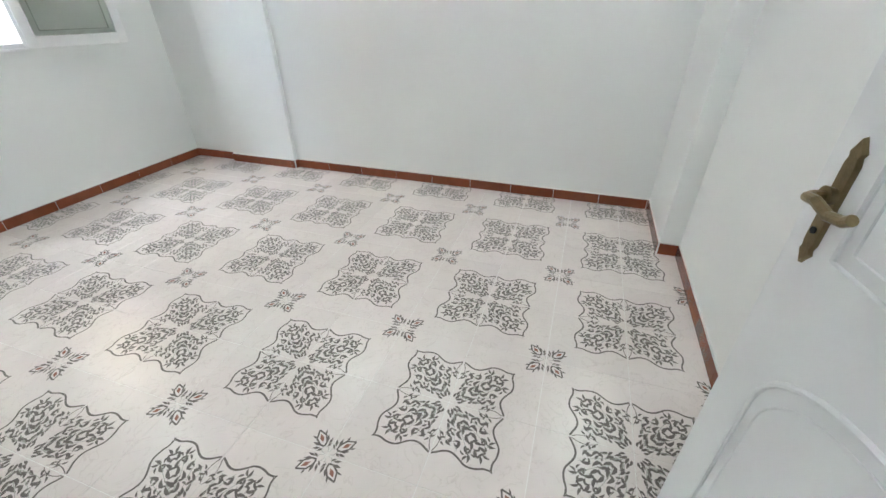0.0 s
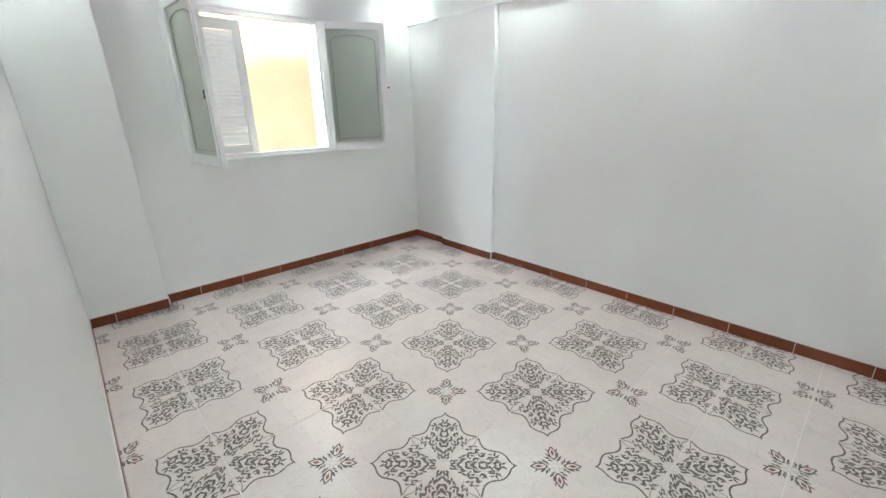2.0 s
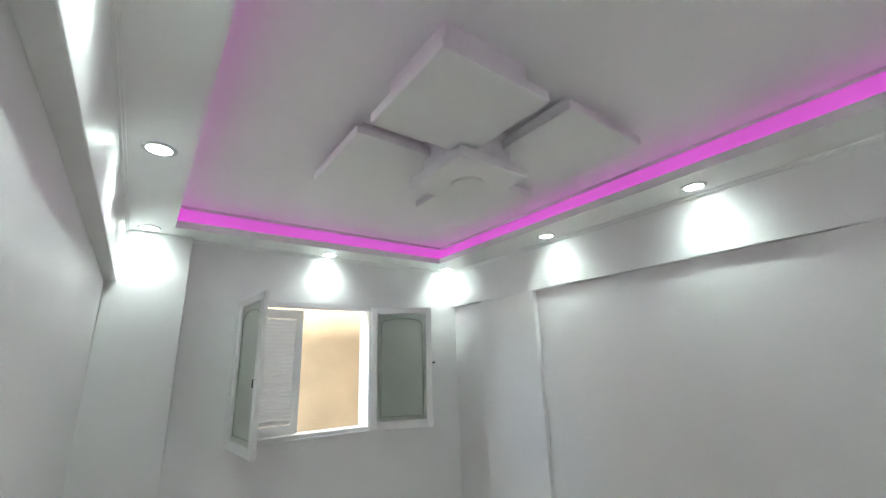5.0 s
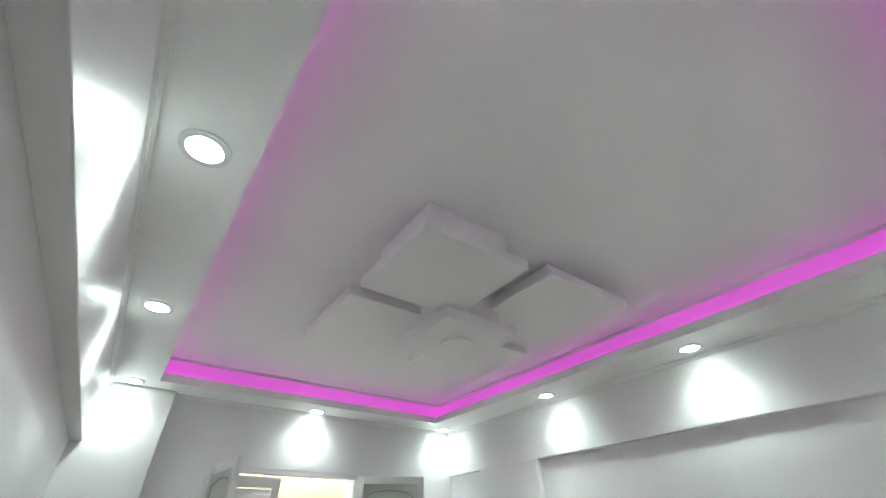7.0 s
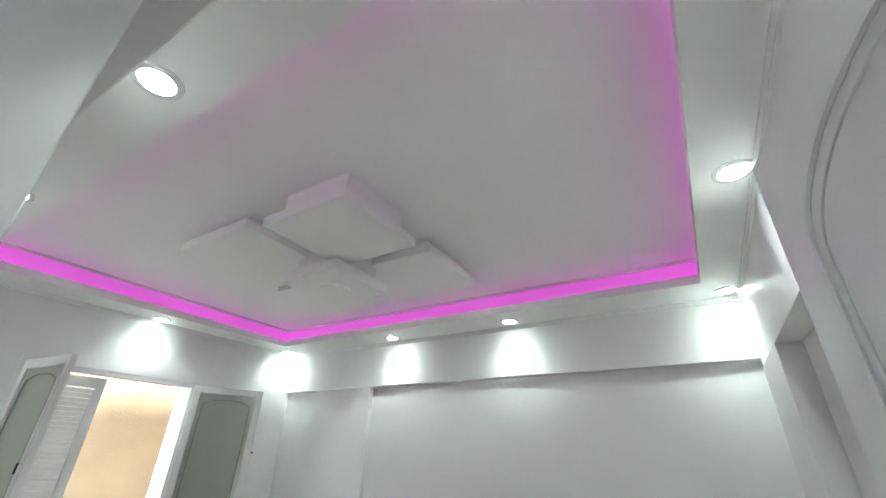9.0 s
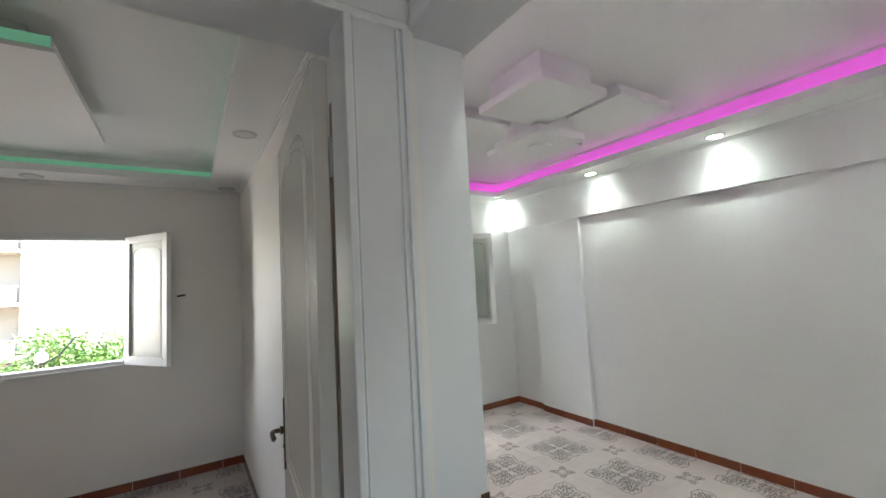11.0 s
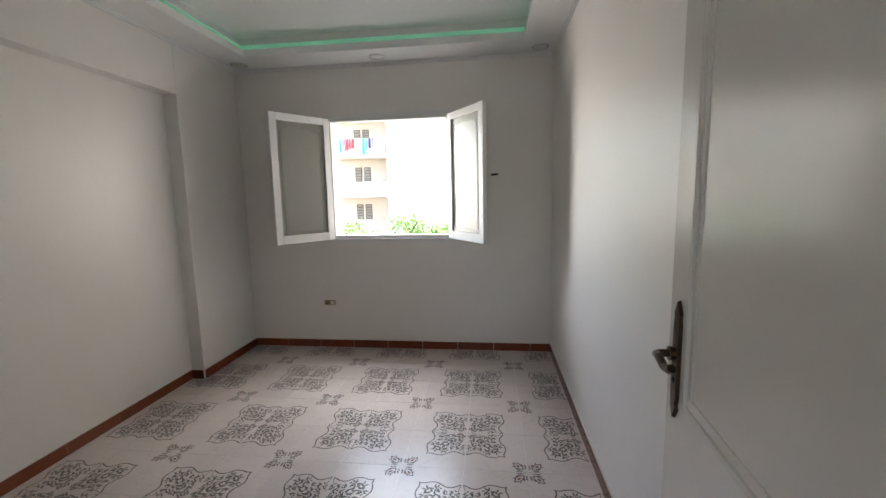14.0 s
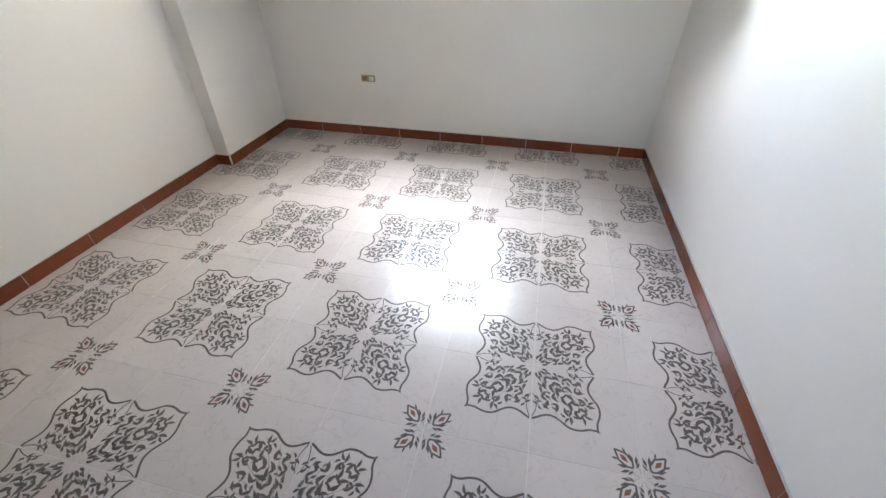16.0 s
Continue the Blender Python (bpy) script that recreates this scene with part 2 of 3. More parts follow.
structure("wall_door_b", boxes((-4.37, -2.192, -0.66, -0.50, 0, TOP), (-1.28, -1.145, -0.66, -0.50, 0, TOP), (-2.192, -1.28, -0.66, -0.50, 2.225, TOP)), PAINT_B, "white painted wall with the second doorway", "wall")
structure("floor_bed_b", boxes((-4.17, -1.145, -0.50, 2.99, -0.25, -0.0016)), GROUT, "white grout bed between the floor tiles", "floor")

# ---- hall behind both doors ----
structure("floor_hall", boxes((-4.37, -1.0, -4.2, -0.50, -0.26, -0.007)), TILE, "plain cream tiled hall floor", "floor")
# unseen walls and ceiling close in the hall; south opening added to admit light
structure("wall_hall_west", boxes((-3.6, -3.45, -4.2, -0.66, 0, TOP)), PAINT, "plain white hall wall", "wall")
structure("wall_hall_south", boxes((-3.45, -2.5, -4.2, -4.05, 0, TOP), (-1.9, -1.145, -4.2, -4.05, 0, TOP), (-2.5, -1.9, -4.2, -4.05, 0, 1.2), (-2.5, -1.9, -4.2, -4.05, 2.0, TOP)), PAINT, "plain white hall wall with an opening added for light", "wall")
structure("wall_hall_east", boxes((-1.145, -1.0, -4.2, -1.851, 0, TOP)), PAINT, "plain white hall wall", "wall")
structure("ceiling_hall", boxes((-3.6, -1.001, -4.2, -0.58, 2.8, 2.94)), GYPSUM, "plain white hall ceiling", "ceiling")
structure("roof_slab", boxes((-4.4, 2.4, -4.3, 3.3, TOP, TOP + 0.25)), FACADE, "concrete slab over the flat", "ceiling")


def tray(name, x0, x1, y0, y1, ox0, ox1, oy0, oy1, low, high, back, mat, label):
    """A dropped gypsum border round a raised tray: a thin lip, and a body set back above it."""
    def ring(bm, a0, a1, b0, b1, z0, z1):
        box(bm, x0, a0, y0, y1, z0, z1)
        box(bm, a1, x1, y0, y1, z0, z1)
        box(bm, a0, a1, y0, b0, z0, z1)
        box(bm, a0, a1, b1, y1, z0, z1)
    bm = bmesh.new()
    ring(bm, ox0, ox1, oy0, oy1, low, low + 0.055)
    ring(bm, ox0 - back, ox1 + back, oy0 - back, oy1 + back, low + 0.055, high)
    structure("ceiling_border_" + name, bm, mat, label, "ceiling")
    structure("ceiling_" + name, boxes((x0, x1, y0, y1, high, TOP - 0.001)), mat, "flat white painted raised ceiling", "ceiling")


AX0, AX1, AY0, AY1, ALOW, AHIGH = -0.652, 1.658, -1.325, 2.375, 2.617, 2.81
BX0, BX1, BY0, BY1, BLOW, BHIGH = -3.70, -1.42, -0.20, 2.66, 2.60, 2.76
tray("a", -0.94, 2.02, -1.545, 2.665, AX0, AX1, AY0, AY1, ALOW, AHIGH, 0.06, GYPSUM, "white gypsum border with a cove round the ceiling")
tray("b", -4.01, -1.146, -0.501, 2.995, BX0, BX1, BY0, BY1, BLOW, BHIGH, 0.05, GYPSUM, "white gypsum border with a cove round the ceiling")


def glow_bands(x0, x1, y0, y1, z0, z1, back, mat, label, hot=None):
    """Emissive bands painting the glow on the four upright faces behind the lip of a tray, and the tape that lies below
    them.
    """
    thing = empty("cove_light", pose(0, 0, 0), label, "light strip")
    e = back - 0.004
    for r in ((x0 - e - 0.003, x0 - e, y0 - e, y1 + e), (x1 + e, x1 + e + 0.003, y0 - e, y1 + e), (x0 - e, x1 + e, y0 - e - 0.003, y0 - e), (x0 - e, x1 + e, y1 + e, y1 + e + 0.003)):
        part("glow_band", boxes((*r, z0, z1)), mat, thing)
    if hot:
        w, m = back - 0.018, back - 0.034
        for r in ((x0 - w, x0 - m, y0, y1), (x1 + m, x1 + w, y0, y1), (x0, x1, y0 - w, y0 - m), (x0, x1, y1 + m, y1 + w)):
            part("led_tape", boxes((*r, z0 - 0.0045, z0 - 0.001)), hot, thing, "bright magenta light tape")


glow_bands(AX0, AX1, AY0, AY1, ALOW + 0.06, AHIGH - 0.025, 0.06, PINK, "magenta light tape and emissive upright faces round the ceiling cove", PINK_HOT)
glow_bands(BX0, BX1, BY0, BY1, BLOW + 0.057, BHIGH - 0.055, 0.05, GREEN, "emissive cove faces standing in for faint green cove light")


def crown(name, x0, x1, y0, y1, z, mat):
    """A small stepped bead where the border meets the walls."""
    bm = bmesh.new()
    for w, h in ((0.022, 0.012), (0.011, 0.024)):
        box(bm, x0, x0 + w, y0, y1, z - h, z + 0.001)
        box(bm, x1 - w, x1, y0, y1, z - h, z + 0.001)
        box(bm, x0 + w, x1 - w, y0, y0 + w, z - h, z + 0.001)
        box(bm, x0 + w, x1 - w, y1 - w, y1, z - h, z + 0.001)
    structure(name, bm, mat, "thin white gypsum bead along the ceiling edge", "trim")


crown("trim_ceiling_a", -0.9325, 2.0145, -1.5395, 2.6605, ALOW, GYPSUM)
crown("trim_ceiling_b", -3.9965, -1.1485, -0.5005, 2.9905, BLOW, GYPSUM)


# ---- ceiling ornaments ----
def plate(bm, cx, cy, half, z0, z1, top):
    """A thick gypsum square with a narrower stem up to the ceiling."""
    box(bm, cx - half, cx + half, cy - half, cy + half, z0, z1, bevel=0.006)
    s = half - 0.06
    box(bm, cx - s, cx + s, cy - s, cy + s, z1 - 0.002, top)
    return bm


rose = empty("ceiling_rose", pose(0.55, 0.57, AHIGH), "white gypsum ceiling ornament of five overlapping square plates", "ceiling ornament")
for dx, dy, z0, half in ((-0.36, -0.38, 2.62, 0.265), (0.41, -0.30, 2.70, 0.298), (-0.285, 0.405, 2.70, 0.305), (0.52, 0.56, 2.74, 0.30)):
    part("square_plate", plate(bmesh.new(), dx, dy, half, z0 - AHIGH, z0 - AHIGH + 0.05, 0.002), GYPSUM, rose)
part("centre_plate", plate(bmesh.new(), 0, 0, 0.225, 2.54 - AHIGH, 2.60 - AHIGH, 0.002), GYPSUM, rose)
part("round_cap", cyl(bmesh.new(), pose(0, 0, 2.534 - AHIGH), 0.085, 0.09, 0.016, 48), GYPSUM, rose)

panel_b = empty("ceiling_panel", pose(-2.60, 1.24, BHIGH), "white square gypsum ceiling panel edged with green light", "ceiling ornament")
part("panel_board", boxes((-0.555, 0.555, -0.575, 0.575, 2.605 - BHIGH, 2.625 - BHIGH), (-0.535, 0.535, -0.545, 0.555, 2.625 - BHIGH, 2.685 - BHIGH), (-0.44, 0.44, -0.46, 0.46, 2.684 - BHIGH, 0.002)), GYPSUM, panel_b)
# front edge emits by itself, in place of green light falling on it
part("light_edge", boxes((-0.535, 0.535, -0.551, -0.547, 2.627 - BHIGH, 2.683 - BHIGH)), GREEN, panel_b, "panel edge with a faint green glow put in as emission")
part("round_cap", cyl(bmesh.new(), pose(0, 0.03, 2.60 - BHIGH), 0.115, 0.12, 0.012, 48), GYPSUM, panel_b)


def spot(lens, label, group):
    e = empty("ceiling_spot", pose(0, 0, 0), label, "spotlight", group)
    bm = bmesh.new()
    for a, b, z0, z1 in ((0.070, 0.064, -0.006, 0.001), (0.063, 0.056, -0.008, -0.002)):
        n = 32
        rings = [[bm.verts.new((r * math.cos(2 * math.pi * k / n), r * math.sin(2 * math.pi * k / n), z)) for k in range(n)] for r, z in ((a, z1), (a, z0), (b - 0.006, z0), (b - 0.006, z1))]
        for q, w in zip(rings, rings[1:]):
            for k in range(n):
                bm.faces.new((q[k], q[(k + 1) % n], w[(k + 1) % n], w[k]))
    part("trim_ring", bm, CHROME, e)
    part("lens", cyl(bmesh.new(), pose(0, 0, -0.0035), 0.053, 0.053, 0.005, 32), lens, e)
    return e


first = spot(LAMP, "round recessed ceiling spotlight shining cold white", "lit ceiling spotlights")
SPOTS = ((-0.79, -0.01), (-0.79, 1.152), (-0.80, 2.46), (0.545, 2.555), (1.87, 2.55), (1.86, 1.14), (1.86, -0.01), (1.85, -1.46), (0.50, -1.46), (-0.79, -1.46))
first.matrix_basis = pose(*SPOTS[0], ALOW)
for x, y in SPOTS[1:]:
    copy_thing(first, pose(x, y, ALOW))
beam = bpy.data.lights.new("spot_beam", "SPOT")
beam.energy, beam.color, beam.spot_size, beam.spot_blend, beam.shadow_soft_size = BEAM_POWER, (0.87, 1.0, 0.98), radians(136), 1.0, 0.03
for x, y in SPOTS:
    new("spot_beam", beam).matrix_world = pose(x, y, ALOW - 0.045)
first = spot(LAMP_OFF, "round recessed ceiling spotlight, switched off", "unlit ceiling spotlights")
first.matrix_basis = pose(-1.29, 1.29, BLOW)
for x, y in ((-2.62, 2.84), (-3.86, 2.84), (-1.28, 2.84), (-3.86, 1.29), (-3.86, -0.28), (-1.29, -0.28), (-2.6, -0.28)):
    copy_thing(first, pose(x, y, BLOW))


# ---- windows ----
def arch_points(x0, x1, z0, spring, rise, n=14):
    """A closed outline: straight foot and sides, and a low arch on top."""
    cx, half = (x0 + x1) / 2, (x1 - x0) / 2
    pts = [(x0, z0), (x1, z0)]
    pts += [(cx + half * math.cos(math.pi * k / n), spring + rise * math.sin(math.pi * k / n)) for k in range(n + 1)]
    return pts


def bead(bm, pts, y, r, seg=6):
    return tube(bm, [(x, y, z) for x, z in pts] + [(pts[0][0], y, pts[0][1])], r, seg)


def make_sash(name, window, hinge_x, w, h, side, angle, glass, latch=False):
    """One casement: hinged at hinge_x; side +1 reaches towards +x when shut; angle opens it into the room."""
    s = part(name, bmesh.new(), SASH, window)
    turn = -angle if side > 0 else 180 + angle
    s.matrix_basis = pose(hinge_x, -0.012, 0, 0, 0, turn)
    d = 0.0175
    b = 0.058
    for r in ((0, b, -d, d, 0, h), (w - b, w, -d, d, 0, h), (b, w - b, -d, d, 0, b + 0.01), (b, w - b, -d, d, h - b, h)):
        part("stile" if r[1] - r[0] < 0.1 else "rail", box(bmesh.new(), *r, bevel=0.003), SASH, s)
    part("pane", boxes((b - 0.004, w - b + 0.004, -0.003, 0.003, b, h - b + 0.004)), glass, s, "frosted grey-green glass")
    g = bmesh.new()
    for y in (-0.0055, 0.0055):
        bead(g, arch_points(b + 0.035, w - b - 0.035, b + 0.045, h - b - 0.10, 0.055), y, 0.004 if glass == GLASS_A else 0.002)
    part("arched_border", g, BEAD if glass == GLASS_A else glass, s)
    g = bmesh.new()
    for y in (-d, d):
        box(g, b - 0.012, w - b + 0.012, y - 0.004, y + 0.004, b - 0.004, b + 0.014)
    part("glazing_bead", g, SASH, s)
    if latch:
        k = bmesh.new()
        tube(k, [(w - 0.03, 0, h * 0.45), (w - 0.03, -0.035, h * 0.45), (w - 0.03, -0.035, h * 0.45 - 0.05)], 0.0055)
        part("latch", k, BLACK, s, "small dark latch handle")
        tube(bm := bmesh.new(), [(w - 0.028, -0.024, 0.06), (w - 0.028, -0.024, h - 0.06)], 0.005)
        part("bolt_rod", bm, SASH, s)
    return s


def make_shutter(window, hinge_x, w, h, side, angle, y):
    s = part("shutter", bmesh.new(), SASH, window, "white louvred wooden shutter")
    s.matrix_basis = pose(hinge_x, y, 0, 0, 0, angle if side > 0 else 180 - angle)
    d, b = 0.016, 0.065
    part("shutter_frame", boxes((0, b, -d, d, 0, h), (w - b, w, -d, d, 0, h), (b, w - b, -d, d, 0, 0.09), (b, w - b, -d, d, h - 0.08, h)), SASH, s)
    slat = bmesh.new()
    box(slat, b - 0.004, w - b + 0.004, -0.021, 0.021, -0.0035, 0.0035)
    bmesh.ops.rotate(slat, verts=slat.verts, matrix=Matrix.Rotation(radians(-58), 3, "X"))
    me = mesh_of("slat", slat, SASH)
    z = 0.115
    while z < h - 0.1:
        o = new("slat", me)
        o.parent = s
        o.location = (0, 0, z)
        z += 0.034
    return s


def make_window(name, x, y, z, w, h, left, right, shut_left, shut_right, glass, label):
    win = empty(name, pose(x, y, z), label, "window", "", "structure")
    f = 0.035
    for r in ((0, f, -0.010, 0.075, 0, h), (w - f, w, -0.010, 0.075, 0, h), (f, w - f, -0.010, 0.075, 0, f), (f, w - f, -0.010, 0.075, h - f, h)):
        part("window_frame", box(bmesh.new(), *r, bevel=0.003), SASH, win)
    for r in ((-0.03, 0, -0.012, -0.0005, -0.03, h + 0.03), (w, w + 0.03, -0.012, -0.0005, -0.03, h + 0.03), (0, w, -0.012, -0.0005, h, h + 0.03), (0, w, -0.012, -0.0005, -0.03, 0)):
        part("casing_strip", box(bmesh.new(), *r), SASH, win)
    part("window_sill", box(bmesh.new(), -0.02, w + 0.02, -0.028, -0.011, -0.012, 0.006, bevel=0.003), SASH, win)
    part("outer_sill", box(bmesh.new(), 0.001, w - 0.001, 0.076, 0.30, -0.02, 0.012), FACADE, win)
    make_sash("sash", win, 0.012, w / 2 - 0.01, h - 0.01, 1, left, glass, True)
    make_sash("sash", win, w - 0.012, w / 2 - 0.01, h - 0.01, -1, right, glass)
    make_shutter(win, 0.01, w / 2 - 0.012, h - 0.03, 1, shut_left, 0.225)
    make_shutter(win, w - 0.01, w / 2 - 0.012, h - 0.03, -1, shut_right, 0.225)
    return win


make_window("window_1", -0.13, 2.66, 1.07, 1.17, 1.10, 85, 152, 2, 168, GLASS_A, "white wooden casement window, sashes open, one louvred shutter closed")
make_window("window_2", -3.15, 2.99, 1.05, 1.12, 1.095, 126, 125, 174, 172, GLASS_B, "white wooden casement window with both frosted sashes open")


def make_hook(x, y, z):
    e = empty("window_hook", pose(x, y, z), "small black iron window hook on the wall", "hook", "window hooks")
    part("hook_bar", tube(bmesh.new(), [(-0.030, -0.012, -0.003), (0, -0.018, 0), (0.032, -0.012, 0.004)], 0.0085), BLACK, e)
    part("hook_pin", tube(bmesh.new(), [(0.01, 0.001, 0), (0.01, -0.024, 0)], 0.007), BLACK, e)


make_hook(1.717, 2.66, 1.636)
make_hook(-1.648, 2.99, 1.607)
make_hook(-3.62, 2.99, 1.60)

socket = empty("wall_socket", pose(-3.215, 2.99, 0.44), "small brass-coloured double power socket on the wall", "socket")
part("socket_plate", box(bmesh.new(), -0.055, 0.055, -0.009, 0.0005, -0.024, 0.024, bevel=0.004), OUTLET, socket)
for dx in (-0.026, 0.026):
    bm = box(bmesh.new(), dx - 0.018, dx + 0.018, -0.012, -0.008, -0.015, 0.015, bevel=0.003)
    part("socket_insert", bm, GLOBE if dx > 0 else BRASS, socket)


# ---- doors ----
def handle_set(leaf, x, z, side, mat, tall):
    """A long pointed back plate with a curled lever and a keyhole."""
    y = side * 0.0205
    out = [(0, 0.135), (0.011, 0.118), (0.019, 0.108), (0.014, 0.098), (0.019, 0.085), (0.019, -0.085), (0.014, -0.098), (0.019, -0.108), (0.011, -0.118), (0, -0.135)]
    out = [(a * tall, b * tall) for a, b in out]
    ring = out + [(-a, b) for a, b in out[-2:0:-1]]
    bm = bmesh.new()
    lo = [bm.verts.new((x + a, y, z + b)) for a, b in ring]
    hi = [bm.verts.new((x + a * 0.8, y + side * 0.007, z + b * 0.975)) for a, b in ring]
    for k in range(len(ring)):
        bm.faces.new((lo[k], lo[(k + 1) % len(ring)], hi[(k + 1) % len(ring)], hi[k]))
    bm.faces.new(hi)
    h = part("door_handle", bm, mat, leaf, "aged brass handle plate")
    s = side
    bm = tube(bmesh.new(), [(x, y, z + 0.015), (x, y + s * 0.035, z + 0.015), (x - 0.01, y + s * 0.047, z + 0.016), (x - 0.035, y + s * 0.05, z + 0.02), (x - 0.07, y + s * 0.05, z + 0.012), (x - 0.10, y + s * 0.05, z + 0.018), (x - 0.112, y + s * 0.05, z + 0.026)], 0.0085, 10)
    cyl(bm, pose(x, y + s * 0.012, z + 0.015, 90, 0, 0), 0.016, 0.013, 0.014, 20)
    part("lever", bm, mat, h)
    part("keyhole", cyl(bmesh.new(), pose(x, y + s * 0.008, z - 0.045, 90, 0, 0), 0.006, 0.006, 0.004, 12), BLACK, h)


def make_leaf(name, m, length, height, mat, label, handed):
    leaf = empty(name, m, label, "door", "", "structure")
    part("leaf", box(bmesh.new(), 0, length, -0.02, 0.02, 0.012, height, bevel=0.003), mat, leaf)
    for side in (-1, 1):
        y = side * 0.0205
        for x0, x1, z0, spring, rise in ((0.11, length - 0.115, 0.98, height - 0.235, 0.14), (0.11, length - 0.115, 0.15, 0.66, 0.17)):
            pts = arch_points(x0, x1, z0, spring, rise, 20)
            bm = bead(bmesh.new(), pts, y, 0.007, 8)
            bead(bm, [(x + (0.028 if x < length / 2 else -0.028), z + (0.028 if z < spring else -0.028)) for x, z in pts], y, 0.003, 8)
            part("panel_moulding", bm, mat, leaf)
        handle_set(leaf, length - 0.06, 1.05 if handed > 0 else 1.06, side, BRASS if handed > 0 else BRASS_DARK, 0.8 if handed > 0 else 1.0)
    for z in (0.25, 1.05, height - 0.25):
        part("hinge", cyl(bmesh.new(), pose(-0.006, handed * 0.024, z), 0.008, 0.008, 0.10, 12), STEEL, leaf)
    return leaf


make_leaf("door_1", pose(-0.985, -1.505, 0, 0, 0, 8.2), 0.82, 2.19, LACQUER, "white panelled wooden door standing open, aged brass handle", 1)
make_leaf("door_2", pose(-1.323, -0.492, 0, 0, 0, 85.2), 0.80, 2.175, LACQUER_WARM, "cream panelled wooden door with an arched panel, standing open", -1)


def moulding(name, frame_ob, axis, lo, hi, z0, z1, face, inner):
    """A flat architrave with a bead at the opening's edge and a double bead at its outer edge, proud of the hall side of a wall."""
    bm = bmesh.new()
    w = (z1 - z0) if inner == "head" else (hi - lo)
    for c0, c1, t in ((0.0, w, 0.011), (-0.002, 0.015, 0.020), (0.019, 0.024, 0.015), (w - 0.032, w - 0.024, 0.017), (w - 0.016, w - 0.001, 0.020)):
        if inner == "head":
            b0, b1, k0, k1 = lo, hi, z0 + c0, z0 + c1
        elif inner == "low":
            b0, b1, k0, k1 = lo + c0, lo + c1, z0, z1
        else:
            b0, b1, k0, k1 = hi - c1, hi - c0, z0, z1
        box(bm, *((b0, b1, face - t, face, k0, k1) if axis == "x" else (face - t, face, b0, b1, k0, k1)), bevel=0.003)
    part(name, bm, LACQUER, frame_ob)


frame_a = empty("door_frame", pose(0, 0, 0), "white painted moulded door frame", "door frame", "door frames")
part("jamb", boxes((-1.152, -0.993, -0.645, -0.6305, 0, 2.20), (-1.166, -1.152, -0.655, -0.645, 0, 2.20), bevel=0.003), LACQUER, frame_a)
part("jamb", boxes((-1.152, -0.993, -1.5495, -1.52, 0, 2.20)), LACQUER, frame_a)
part("head", boxes((-1.152, -0.993, -1.5495, -0.6305, 2.20, 2.2295)), LACQUER, frame_a)
part("strike_plate", boxes((-1.016, -0.9915, -0.6495, -0.6452, 1.015, 1.105), bevel=0.001), BRASS_DARK, frame_a, "dark metal strike plate")
moulding("casing", frame_a, "y", -1.62, -1.522, 0, 2.203, -1.145, "high")
moulding("casing_head", frame_a, "y", -1.62, -0.663, 2.203, 2.30, -1.145, "head")
frame_b = empty("door_frame", pose(0, 0, 0), "white painted moulded door frame", "door frame", "door frames")
part("jamb", boxes((-1.322, -1.2805, -0.667, -0.582, 0, 2.185), (-1.297, -1.2805, -0.582, -0.493, 0, 2.185)), LACQUER, frame_b)
part("jamb", boxes((-2.1915, -2.162, -0.667, -0.493, 0, 2.185)), LACQUER, frame_b)
part("head", boxes((-2.1915, -1.2805, -0.667, -0.493, 2.185, 2.2245)), LACQUER, frame_b)
part("raw_edge", boxes((-1.3005, -1.2965, -0.5815, -0.494, 0.01, 2.06)), RAW_WOOD, frame_b, "bare brown wood edge")
moulding("casing", frame_b, "x", -1.320, -1.168, 0, 2.187, -0.66, "low")
moulding("casing", frame_b, "x", -2.262, -2.164, 0, 2.187, -0.66, "high")
moulding("casing_head", frame_b, "x", -2.262, -1.168, 2.187, 2.295, -0.66, "head")


# ---- outside ----
ground = structure("ground", boxes((-400, 400, 3.5, 900, -3.9, -3.6), (-400, 400, -500, 3.5, -3.9, -3.6)), DUST, "dusty street and yard ground below the windows", "ground")
# blocks above and east are unseen, added to keep light off the shaft wall
own = structure("base_and_shade_blocks", boxes((-4.37, 2.35, -4.2, 3.2, -3.6, -0.27), (-4.4, 14.0, -4.3, 2.95, 3.21, 9.5), (2.36, 14.0, -4.2, 2.95, -3.6, 3.21)), FACADE, "plaster storey below the flat, unseen blocks above and beside added as shade", "building")

near = empty("neighbour_building", pose(0, 0, -3.6), "weathered yellow stucco house wall close outside the window", "building")
part("wall", boxes((-0.9, 8, 4.75, 12, 0, 11.5)), STUCCO, near)
part("roof", boxes((-1.0, 8.1, 4.65, 12.1, 11.5, 11.8)), FACADE, near)

FY = 34.0
far = empty("apartment_building", pose(0, FY, -3.6), "sunlit pale apartment building with stacked balconies", "building")
part("wall", boxes((-10.4, 6, 0, 12, 0, 16), (-22, -10.4, 1.6, 12, 0, 16)), FACADE, far)
part("roof", boxes((-22.1, 6.1, -0.1, 12.1, 16, 16.5)), FACADE, far)


def far_window(x, z, y, w=0.62, h=1.35):
    f = part("window", boxes((x - w / 2, x + w / 2, y - 0.04, y + 0.06, z, z + h)), FACADE_DARK, far)
    part("window_sill", boxes((x - w / 2 - 0.08, x + w / 2 + 0.08, y - 0.14, y + 0.02, z - 0.1, z)), FACADE, f)
    bm = bmesh.new()
    for k in range(5):
        box(bm, x - w / 2 + 0.07, x + w / 2 - 0.07, y - 0.06, y - 0.035, z + 0.12 + k * h / 5.4, z + 0.26 + k * h / 5.4)
    part("pane", bm, FACADE_PANE, f)


